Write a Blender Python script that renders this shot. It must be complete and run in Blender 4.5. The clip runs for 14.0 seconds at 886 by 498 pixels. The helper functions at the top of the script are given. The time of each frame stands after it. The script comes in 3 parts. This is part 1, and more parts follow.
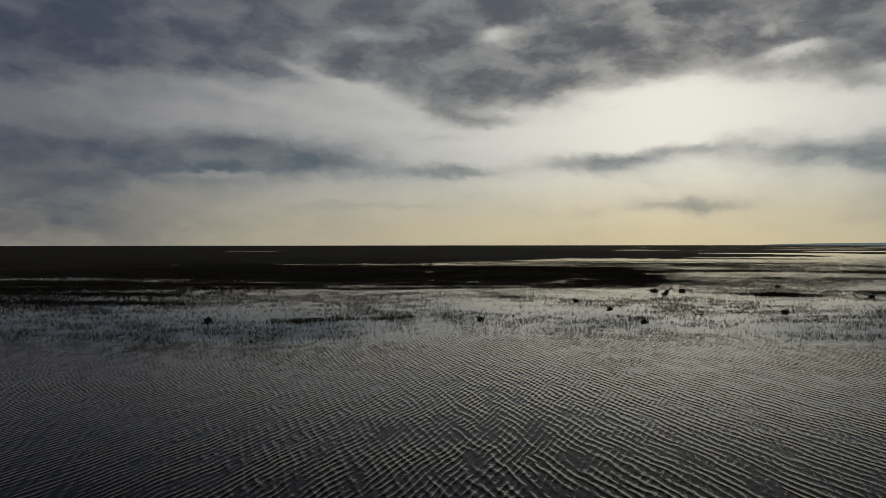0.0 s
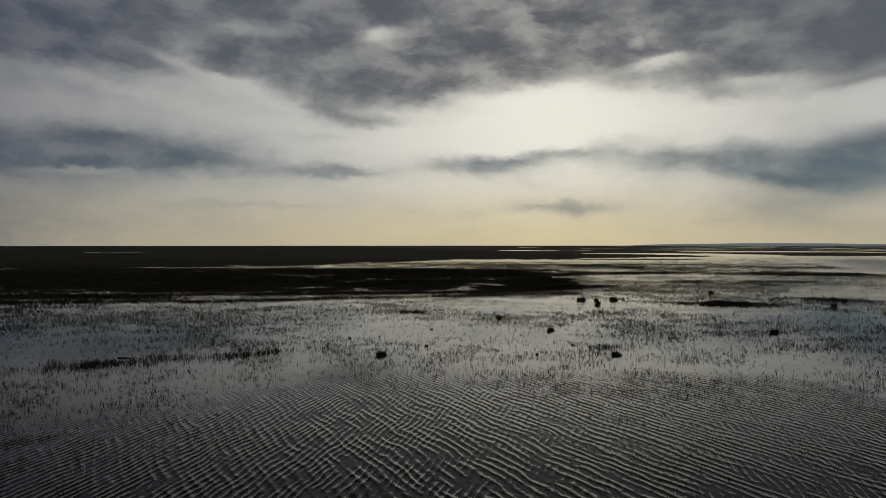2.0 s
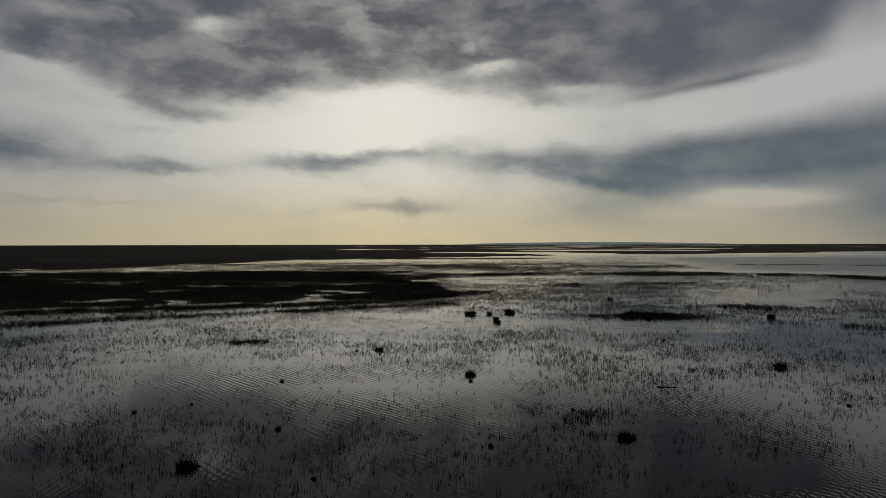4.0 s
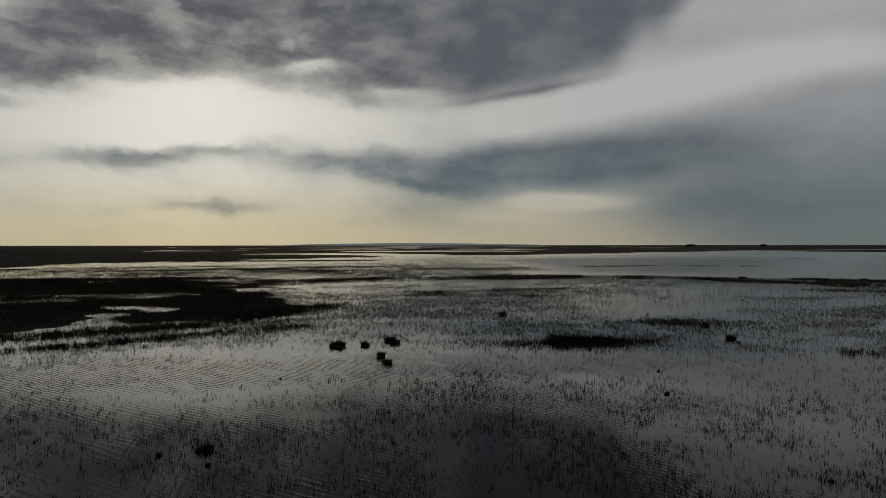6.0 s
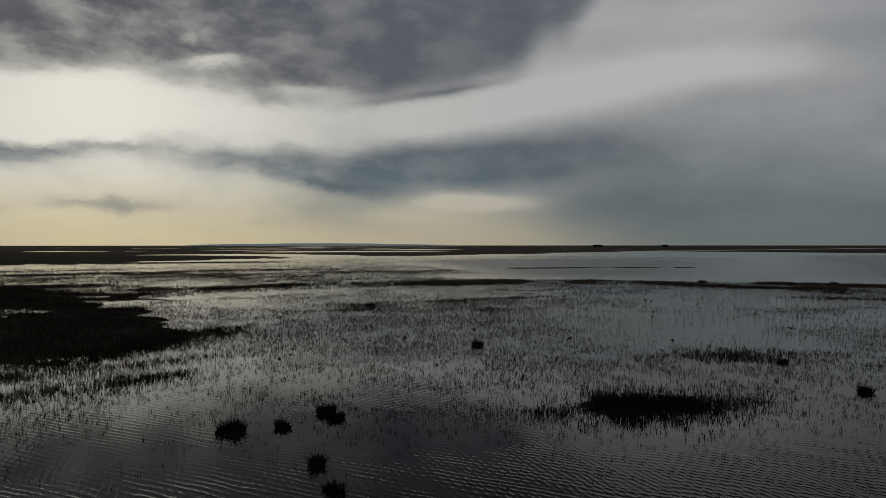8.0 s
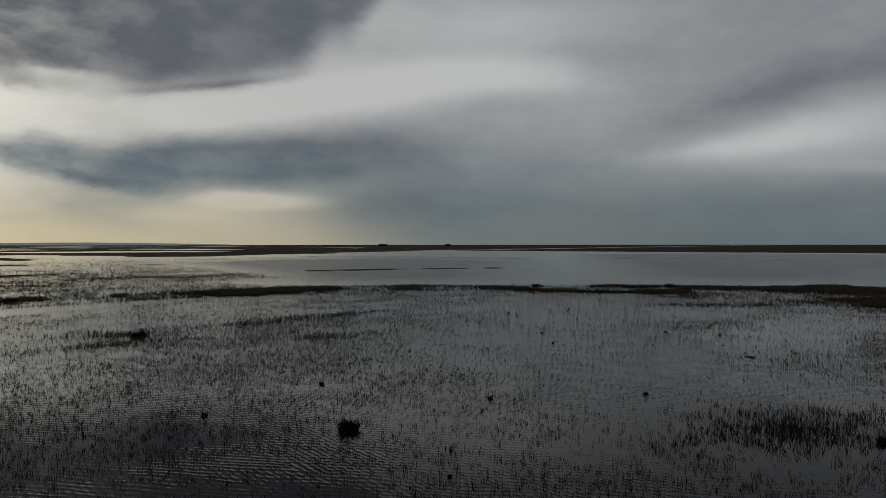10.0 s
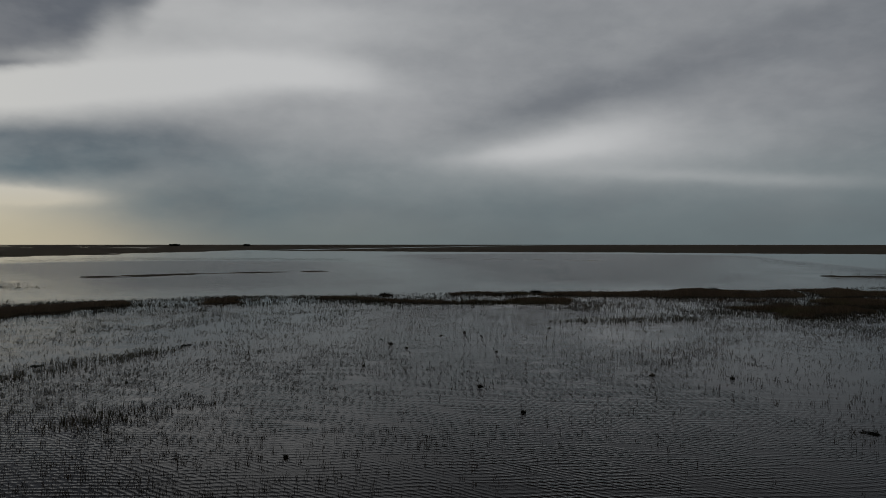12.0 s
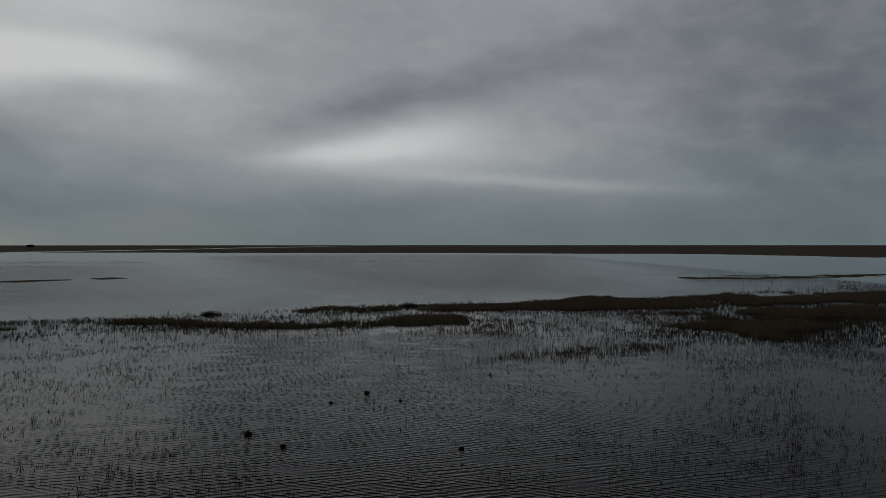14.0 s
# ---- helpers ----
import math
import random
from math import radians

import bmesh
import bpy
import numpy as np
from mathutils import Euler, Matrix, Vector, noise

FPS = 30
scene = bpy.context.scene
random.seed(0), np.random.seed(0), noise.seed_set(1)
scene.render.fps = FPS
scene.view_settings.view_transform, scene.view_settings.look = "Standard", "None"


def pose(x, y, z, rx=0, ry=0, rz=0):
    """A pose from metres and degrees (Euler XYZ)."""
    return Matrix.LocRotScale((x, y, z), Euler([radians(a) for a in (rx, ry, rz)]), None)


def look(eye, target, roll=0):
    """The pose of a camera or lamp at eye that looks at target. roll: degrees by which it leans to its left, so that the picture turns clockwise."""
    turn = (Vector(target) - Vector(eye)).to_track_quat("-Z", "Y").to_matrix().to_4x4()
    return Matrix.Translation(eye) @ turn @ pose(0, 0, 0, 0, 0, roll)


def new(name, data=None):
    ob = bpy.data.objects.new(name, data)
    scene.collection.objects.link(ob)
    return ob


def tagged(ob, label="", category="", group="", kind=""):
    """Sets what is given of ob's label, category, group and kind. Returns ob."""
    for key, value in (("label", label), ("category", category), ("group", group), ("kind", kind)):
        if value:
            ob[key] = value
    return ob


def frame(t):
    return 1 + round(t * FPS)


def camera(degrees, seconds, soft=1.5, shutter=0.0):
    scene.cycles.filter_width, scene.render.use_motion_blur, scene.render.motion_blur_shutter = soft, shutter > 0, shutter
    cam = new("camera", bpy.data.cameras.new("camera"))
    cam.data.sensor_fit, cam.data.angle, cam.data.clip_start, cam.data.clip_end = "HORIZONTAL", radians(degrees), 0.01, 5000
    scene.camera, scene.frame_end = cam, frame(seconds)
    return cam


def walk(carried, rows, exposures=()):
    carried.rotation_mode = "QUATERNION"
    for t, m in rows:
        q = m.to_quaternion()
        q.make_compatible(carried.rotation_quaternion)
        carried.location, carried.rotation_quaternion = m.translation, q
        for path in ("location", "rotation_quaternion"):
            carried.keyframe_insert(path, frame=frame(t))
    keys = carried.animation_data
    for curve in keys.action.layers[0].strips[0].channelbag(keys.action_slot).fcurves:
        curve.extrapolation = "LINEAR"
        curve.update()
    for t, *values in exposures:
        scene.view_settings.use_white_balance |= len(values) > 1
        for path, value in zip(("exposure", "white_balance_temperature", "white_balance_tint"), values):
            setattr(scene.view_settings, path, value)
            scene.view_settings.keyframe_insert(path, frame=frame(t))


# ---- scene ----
cam = camera(62.3, 14.0, 0.6)
walk(cam, [
    (0.0, pose(0.00, 0.00, 6.07, 89.65, 0.06, -1.28)),
    (0.5, pose(0.08, 4.92, 6.05, 89.66, 0.02, -1.65)),
    (1.0, pose(0.17, 9.82, 6.05, 89.67, 0.01, -4.13)),
    (1.5, pose(0.29, 14.57, 6.05, 89.66, 0.02, -7.26)),
    (2.0, pose(0.49, 19.22, 6.04, 89.67, 0.03, -10.39)),
    (2.2, pose(0.66, 21.10, 6.02, 89.67, 0.03, -11.54)),
    (4.3, pose(3.63, 41.32, 6.02, 89.60, 0.10, -25.36)),
    (4.5, pose(4.11, 43.25, 6.01, 89.62, 0.09, -26.89)),
    (5.0, pose(5.41, 47.90, 6.00, 89.63, 0.04, -30.68)),
    (5.5, pose(6.89, 52.44, 5.98, 89.65, 0.05, -34.06)),
    (6.0, pose(8.65, 56.85, 5.96, 89.64, 0.05, -37.12)),
    (6.5, pose(10.78, 61.23, 5.95, 89.63, 0.04, -39.74)),
    (7.0, pose(13.09, 65.48, 5.95, 89.63, 0.02, -41.74)),
    (7.2, pose(14.10, 67.08, 5.95, 89.63, -0.00, -42.23)),
    (9.3, pose(25.92, 83.63, 5.94, 89.63, 0.05, -53.45)),
    (9.5, pose(27.32, 85.19, 5.94, 89.61, 0.02, -55.96)),
    (10.0, pose(30.77, 89.00, 5.96, 89.60, 0.03, -61.07)),
    (10.5, pose(34.38, 92.55, 5.98, 89.59, 0.01, -65.52)),
    (11.0, pose(38.14, 95.70, 5.99, 89.60, -0.06, -69.17)),
    (11.5, pose(42.25, 98.57, 6.00, 89.60, -0.01, -72.79)),
    (12.0, pose(46.54, 101.24, 6.00, 89.59, -0.01, -76.55)),
    (12.5, pose(51.09, 103.54, 6.01, 89.61, 0.08, -80.29)),
    (13.0, pose(55.84, 105.63, 6.01, 89.61, 0.06, -83.98)),
    (13.5, pose(60.68, 107.32, 6.01, 89.62, 0.05, -87.56)),
    (14.0, pose(65.30, 108.66, 6.01, 89.63, 0.01, -90.82)),
], exposures=[(0.0, 0.0), (2.0, 0.0), (5.0, -0.12), (7.0, -0.12), (9.5, 0.02), (10.5, 0.10), (12.5, 0.20), (14.0, 0.25)])

# ---- sky and sun ----
SUN_AZ, SUN_EL = 19.0, 11.0   # degrees, azimuth clockwise from +y


class Nodes:
    """A short way to write node trees."""

    def __init__(self, tree):
        self.t = tree
        tree.nodes.clear()

    def add(self, kind, inputs=None, **props):
        n = self.t.nodes.new(kind)
        for k, v in props.items():
            setattr(n, k, v)
        for k, v in (inputs or {}).items():
            if isinstance(v, bpy.types.NodeSocket):
                self.t.links.new(v, n.inputs[k])
            else:
                n.inputs[k].default_value = v
        return n

    def m(self, op, a, b=0.0, c=0.0, clamp=False):
        n = self.add("ShaderNodeMath", {0: a, 1: b, 2: c}, operation=op)
        n.use_clamp = clamp
        return n.outputs[0]

    def mix(self, f, a, b, mode="MIX"):
        n = self.add("ShaderNodeMix", {0: f, 6: a, 7: b}, data_type="RGBA", blend_type=mode)
        return n.outputs[2]

    def smooth(self, v, lo, hi, a=0.0, b=1.0):
        return self.add("ShaderNodeMapRange", {0: v, 1: lo, 2: hi, 3: a, 4: b}, interpolation_type="SMOOTHSTEP").outputs[0]

    def noise(self, vec, scale, detail=4.0, rough=0.55, dist=0.0):
        return self.add("ShaderNodeTexNoise", {"Vector": vec, "Scale": scale, "Detail": detail, "Roughness": rough, "Distortion": dist})

    def scaled(self, vec, s, rot=(0, 0, 0), loc=(0, 0, 0)):
        return self.add("ShaderNodeMapping", {"Vector": vec, "Scale": s, "Rotation": rot, "Location": loc}).outputs[0]


def rgb(r, g, b):
    """A linear colour from display values 0 to 255."""
    return tuple(((c / 255 + 0.055) / 1.055) ** 2.4 if c > 10 else c / 255 / 12.92 for c in (r, g, b)) + (1.0,)


world = bpy.data.worlds.new("overcast_sky")
scene.world = world
world.use_nodes = True
W = Nodes(world.node_tree)
way = W.add("ShaderNodeTexCoord").outputs["Generated"]
sep = W.add("ShaderNodeSeparateXYZ", {0: way})
azimuth = W.m("MULTIPLY", W.m("ARCTAN2", sep.outputs[0], sep.outputs[1]), 57.2958)
height = W.m("MULTIPLY", W.m("ARCSINE", sep.outputs[2]), 57.2958)
flat = W.add("ShaderNodeCombineXYZ", {0: azimuth, 1: height, 2: 0.0}).outputs[0]
lively = W.smooth(azimuth, 24.0, 50.0, 1.0, 0.32)


def bend(at, scale, detail, reach):
    """Moves the chart by noise, so that clouds get ragged edges."""
    c = W.noise(W.scaled(flat, scale), 1.0, detail, 0.55).outputs["Color"]
    c = W.add("ShaderNodeVectorMath", {0: c, 1: (0.5, 0.5, 0.5)}, operation="SUBTRACT").outputs[0]
    c = W.add("ShaderNodeVectorMath", {0: c, 1: reach}, operation="MULTIPLY").outputs[0]
    c = W.add("ShaderNodeVectorMath", {0: c, "Scale": lively}, operation="SCALE").outputs[0]
    return W.add("ShaderNodeVectorMath", {0: at, 1: c}, operation="ADD").outputs[0]


chart = bend(flat, (0.12, 0.28, 1), 2.0, (3.4, 1.3, 0.0))
chart = bend(chart, (0.42, 0.9, 1), 3.0, (2.2, 1.1, 0.0))
chart = bend(chart, (1.7, 3.0, 1), 3.0, (0.6, 0.35, 0.0))
# overall cover: a thin veil, thicker in the west and the east, and a deck overhead whose lower edge rises and falls
bent = W.add("ShaderNodeSeparateXYZ", {0: chart})
edge = W.add("ShaderNodeValToRGB", {0: W.m("DIVIDE", W.m("ADD", bent.outputs[0], 40.0), 120.0)})
edge.color_ramp.interpolation = "EASE"
stops = edge.color_ramp.elements
stops[0].position, stops[1].position = 0.0, 1.0
DECK_EDGE = [(-32, 11.0), (-20, 12.6), (-9, 12.6), (-3, 11.6), (3, 10.4), (8, 10.6), (13, 11.6), (20, 12.3), (27, 11.6), (32, 10.6), (38, 10.7), (44, 11.5), (49, 12.6), (53, 15.5), (58, 20.0)]
for k, (az, el) in enumerate(DECK_EDGE):
    stop = stops[0] if k == 0 else stops.new((az + 40) / 120)
    stop.position, stop.color = (az + 40) / 120, (el / 25, el / 25, el / 25, 1)
stops[len(stops) - 1].color = (0.8, 0.8, 0.8, 1)
rise = W.m("SUBTRACT", bent.outputs[1], W.m("MULTIPLY", edge.outputs[0], 25.0))
deck = W.smooth(W.m("MULTIPLY", rise, W.smooth(azimuth, 38.0, 54.0, 1.0, 0.5)), -1.0, 1.6, 0.0, 0.80)
wisp = W.noise(W.scaled(chart, (0.13, 0.30, 1)), 1.0, 4.0, 0.5).outputs["Fac"]
fine = W.noise(W.scaled(chart, (0.42, 0.80, 1)), 1.0, 5.0, 0.55).outputs["Fac"]
cover = W.m("ADD", W.smooth(azimuth, -6.0, -26.0, 0.16, 0.58), W.smooth(azimuth, 44.0, 62.0, 0.0, 0.34))
cover = W.m("ADD", W.m("ADD", cover, deck), W.smooth(azimuth, 68.0, 86.0, 0.0, 0.14))
cover = W.m("MULTIPLY_ADD", W.m("SUBTRACT", wisp, 0.5), W.m("MULTIPLY", 0.55, lively), cover)
cover = W.m("MULTIPLY_ADD", W.m("SUBTRACT", fine, 0.5), W.m("MULTIPLY", W.smooth(height, 1.0, 9.0, 0.10, 0.32), lively), cover)


def cloud(az, el, wide, high, tilt, thick):
    """One bank of cloud, or one thin place (thick below 0), by its place in the sky and its size in degrees."""
    global cover
    p = W.add("ShaderNodeMapping", {"Vector": chart, "Location": (az, el, 0), "Rotation": (0, 0, radians(tilt)), "Scale": (wide, high, 1)}, vector_type="TEXTURE").outputs[0]
    r = W.add("ShaderNodeVectorMath", {0: p, 1: p}, operation="DOT_PRODUCT").outputs["Value"]
    cover = W.m("MULTIPLY_ADD", W.m("POWER", 0.3679, r), thick, cover)


cloud(-24, 6.2, 10, 1.4, -1, 0.66)
cloud(-11, 6.5, 7.5, 1.45, -3, 0.86)
cloud(-13, 7.6, 4, 0.7, -4, 0.25)
cloud(1.5, 5.7, 3.8, 0.48, 0, 0.62)
cloud(-16, 5.1, 3, 0.3, 0, -0.38)
cloud(-29, 2.5, 8, 2, 0, 0.32)
cloud(-14.5, 6.6, 1.6, 0.45, 0, -0.25)
cloud(-20, 9.6, 8, 1.3, -3, -0.22)
cloud(-9, 14.2, 1.6, 1, 0, -0.42)
cloud(-5, 15.9, 2.6, 0.7, 0, -0.38)
cloud(-4.6, 12.2, 2.2, 0.7, 0, -0.5)
cloud(5.1, 15.8, 2, 0.6, 0, -0.45)
cloud(-13, 13.5, 6, 0.4, -19, 0.2)
cloud(-8.5, 13, 6, 0.4, -19, -0.28)
cloud(-12, 11, 6, 0.5, -14, -0.25)
cloud(4.2, 9.6, 3.0, 0.55, -2, 0.55)
cloud(1.5, 10.4, 3, 0.8, -8, 0.3)
cloud(1.2, 8.2, 2.5, 0.3, 0, 0.22)
cloud(-2.5, 9.0, 5, 0.5, -9, -0.15)
cloud(19, 9.3, 13, 1.6, 4, -0.30)
cloud(12, 8.0, 6, 1, 0, -0.2)
cloud(13.0, 6.25, 4.8, 0.75, 2, 0.72)
cloud(19.5, 7.0, 4.5, 0.55, 5, 0.42)
cloud(24.5, 6.6, 4, 0.6, 2, 0.2)
cloud(29, 6.2, 6.5, 1.0, 3, 0.46)
cloud(36, 2.4, 5, 1.6, 0, 0.36)
cloud(57, 2, 8, 1.8, 0, 0.25)
cloud(41, 6.2, 8.5, 1.7, 3, 0.80)
cloud(50, 6.4, 8.5, 2.1, 7, 0.66)
cloud(64, 5.6, 14, 2.3, 0, 0.22)
cloud(35.5, 4.6, 4.5, 0.7, -10, 0.35)
cloud(38, 4.2, 5, 0.9, -8, 0.2)
cloud(58, 3.6, 10, 1.2, 0, 0.15)
cloud(46.5, 3.3, 4.0, 0.55, 0, -0.80)
cloud(40.5, 2.2, 4, 0.6, 0, -0.2)
cloud(19.8, 2.95, 4.0, 0.5, 0, 0.45)
cloud(12.2, 2.4, 1.8, 0.4, 0, 0.16)
cloud(-4, 3.0, 6, 0.25, 0, 0.14)
cloud(27, 13.4, 2.8, 0.5, 2, -0.7)
cloud(25.4, 14.9, 0.9, 0.5, 0, -0.45)
cloud(34, 11.7, 3.5, 0.6, -2, -0.45)
cloud(6, 16.2, 2, 0.6, 0, -0.3)
cloud(30.9, 10.7, 1.6, 0.5, 0, 0.25)
cloud(43.5, 11.6, 5.5, 0.33, 9, 0.35)
cloud(47, 10.3, 7, 1.0, 12, -0.45)
cloud(58, 12.2, 9, 1.6, 8, -0.60)
cloud(67, 12.6, 6, 1.1, -4, -0.35)
cloud(64, 16.5, 9, 1.8, 0, -0.22)
cloud(72, 14.5, 5, 1, -8, 0.1)
cloud(85, 10.6, 9, 1.2, 14, 0.13)
cloud(86.5, 7.8, 7.5, 1.5, 12, -0.36)
cloud(91, 6.9, 8, 1.7, 4, -0.20)
cloud(82.5, 6.9, 6, 0.7, 4, -0.2)
cloud(99, 4.7, 11, 0.55, -4, -0.22)
cloud(76, 2.7, 22, 1.3, 0, 0.15)
cloud(121, 9, 13, 11, 0, 0.42)
cloud(100, 14, 16, 2, 12, 0.12)
cover = W.smooth(cover, -0.05, 1.05)
# light that comes through: strongest round the veiled sun
du = W.m("DIVIDE", W.m("SUBTRACT", azimuth, SUN_AZ), 31.0)
dv = W.m("DIVIDE", W.m("SUBTRACT", height, SUN_EL), 26.0)
far_from_sun = W.m("ADD", W.m("MULTIPLY", du, du), W.m("MULTIPLY", dv, dv))
glow = W.m("POWER", 0.3679, far_from_sun)
core = W.m("POWER", 0.3679, W.m("MULTIPLY", far_from_sun, 4.0))
low = W.smooth(height, 0.0, 7.0, 1.0, 0.0)
away = W.mix(W.smooth(azimuth, -30.0, 15.0), rgb(132, 132, 136), rgb(188, 189, 190))
lit_far = W.mix(low, away, W.mix(W.smooth(azimuth, 50.0, 64.0), rgb(172, 164, 147), rgb(113, 121, 121)))
lit_near = W.mix(low, rgb(188, 187, 182), rgb(203, 193, 160))
lit = W.mix(glow, lit_far, lit_near)
lit = W.mix(core, lit, W.mix(low, rgb(239, 237, 226), rgb(218, 206, 168)))
west = W.smooth(azimuth, -28.0, 4.0, 1.0, 0.0)
teal = W.smooth(height, 4.0, 11.0, 1.0, 0.0)
shade_far = W.mix(teal, W.mix(west, rgb(97, 102, 109), rgb(64, 71, 88)), W.mix(west, rgb(93, 105, 110), rgb(82, 87, 97)))
shade_near = W.mix(teal, rgb(84, 88, 97), rgb(90, 109, 120))
shade = W.mix(glow, shade_far, shade_near)
folds = W.noise(W.scaled(chart, (0.2, 0.40, 1), (0, 0, 0.1), (3, 7, 0)), 1.0, 4.0, 0.55).outputs["Fac"]
shade = W.mix(W.m("MULTIPLY", W.smooth(folds, 0.36, 0.72), lively), shade, W.mix(0.34, shade, lit))
shade = W.mix(W.smooth(wisp, 0.6, 0.3, 0.0, 0.7), shade, W.mix(0.3, shade, rgb(60, 65, 76)))
colour = W.mix(cover, lit, shade)
# unseen sky above the view, set dark and warm to dim the water's reflections
overhead = W.smooth(height, 18.0, 34.0)
colour = W.mix(overhead, colour, W.mix(fine, rgb(40, 38, 38), rgb(58, 56, 55)))
blue = W.add("ShaderNodeTexSky", sky_type="NISHITA")
blue.sun_disc, blue.sun_elevation, blue.sun_rotation = False, radians(SUN_EL), radians(SUN_AZ)
behind = W.add("ShaderNodeBackground", {"Color": blue.outputs[0], "Strength": 0.08})
clouds = W.add("ShaderNodeBackground", {"Color": colour, "Strength": 0.92})
sky_mix = W.add("ShaderNodeMixShader", {0: 0.99, 1: behind.outputs[0], 2: clouds.outputs[0]})
W.add("ShaderNodeOutputWorld", {"Surface": sky_mix.outputs[0]})

sun = new("sun", bpy.data.lights.new("sun", "SUN"))
sun.data.energy, sun.data.angle, sun.data.color = 0.01, radians(40), (1.0, 0.93, 0.78)
a, e = radians(SUN_AZ), radians(SUN_EL)
sun.matrix_world = look((math.sin(a) * math.cos(e) * 50, math.cos(a) * math.cos(e) * 50, math.sin(e) * 50), (0, 0, 0))


# ---- materials ----
def material(name, rough=0.8):
    mat = bpy.data.materials.new(name)
    mat.use_nodes = True
    n = Nodes(mat.node_tree)
    b = n.add("ShaderNodeBsdfPrincipled", {"Roughness": rough})
    n.add("ShaderNodeOutputMaterial", {"Surface": b.outputs[0]})
    return mat, n, b


def make_water():
    mat, n, b = material("marsh_water", 0.03)
    pos = n.add("ShaderNodeNewGeometry").outputs["Position"]
    open_water = n.add("ShaderNodeAttribute", attribute_name="ripple").outputs["Fac"]
    chop = n.add("ShaderNodeAttribute", attribute_name="chop").outputs["Fac"]
    at = n.add("ShaderNodeSeparateXYZ", {0: pos})

    def train(long, turn, wobble, phase):
        """One train of wind ripples: its length in metres, the way it runs in degrees, and how its crests wander."""
        k = 2 * math.pi / long
        slow = n.noise(n.scaled(pos, (0.55, 0.30, 1), (0, 0, radians(turn)), (phase, 0, 0)), 1.0, 2.0, 0.5).outputs["Fac"]
        quick = n.noise(n.scaled(pos, (2.6, 1.1, 1), (0, 0, radians(turn)), (0, phase, 0)), 1.0, 2.0, 0.5).outputs["Fac"]
        p = n.m("MULTIPLY_ADD", at.outputs[0], k * math.cos(radians(turn)), n.m("MULTIPLY", at.outputs[1], k * math.sin(radians(turn))))
        p = n.m("MULTIPLY_ADD", slow, wobble * 4.0, n.m("MULTIPLY_ADD", quick, wobble, p))
        crest = n.m("MULTIPLY_ADD", n.m("SINE", p), 0.5, 0.5)
        fade = n.smooth(n.noise(n.scaled(pos, (1.3, 0.5, 1), (0, 0, radians(turn)), (phase, phase, 0)), 1.0, 2.0).outputs["Fac"], 0.34, 0.58, 0.12, 1.0)
        return n.m("MULTIPLY", n.m("POWER", crest, 1.6), fade)

    # wind ripples whose crests run north and south, two trains that cross, longer on the wide open water, and a fine shiver
    short = n.m("MULTIPLY_ADD", train(0.19, -24.0, 3.2, 4.0), 0.85, train(0.26, 18.0, 3.4, 0.0))
    wide = n.m("MULTIPLY_ADD", train(0.23, -22.0, 3.6, 7.0), 0.9, train(0.34, 15.0, 3.6, 2.0))
    h = n.add("ShaderNodeMix", {0: n.smooth(open_water, 0.55, 0.95), 2: short, 3: n.m("MULTIPLY", wide, 1.35)}).outputs[0]
    tiny = n.noise(n.scaled(pos, (13.0, 6.0, 1), (0, 0, radians(10))), 1.0, 1.5, 0.5).outputs["Fac"]
    h = n.m("MULTIPLY_ADD", tiny, 0.5, h)
    gusts = n.smooth(n.noise(n.scaled(pos, (0.05, 0.09, 1)), 1.0, 3.0).outputs["Fac"], 0.34, 0.6, 0.6, 1.1)
    strong = n.m("MULTIPLY", n.m("MULTIPLY_ADD", open_water, 0.91, 0.09), gusts)
    h = n.m("MULTIPLY", h, strong)
    swell = n.noise(n.scaled(pos, (0.30, 0.17, 1), (0, 0, radians(12))), 1.0, 5.0, 0.65).outputs["Fac"]
    h = n.m("MULTIPLY_ADD", n.m("MULTIPLY", swell, chop), 45.0, h)
    bump = n.add("ShaderNodeBump", {"Strength": 1.0, "Distance": 0.013, "Height": h})
    mud = n.noise(n.scaled(pos, (0.2, 0.2, 0.2)), 1.0, 4.0).outputs["Fac"]
    n.t.links.new(n.mix(mud, (0.015, 0.009, 0.005, 1), (0.027, 0.016, 0.008, 1)), b.inputs["Base Color"])
    # ripples too small to make out blur the mirror of the open water
    n.t.links.new(n.m("MULTIPLY_ADD", chop, 0.12, n.m("MULTIPLY_ADD", open_water, 0.03, 0.045)), b.inputs["Roughness"])
    b.inputs["IOR"].default_value = 1.18
    n.t.links.new(bump.outputs[0], b.inputs["Normal"])
    return mat


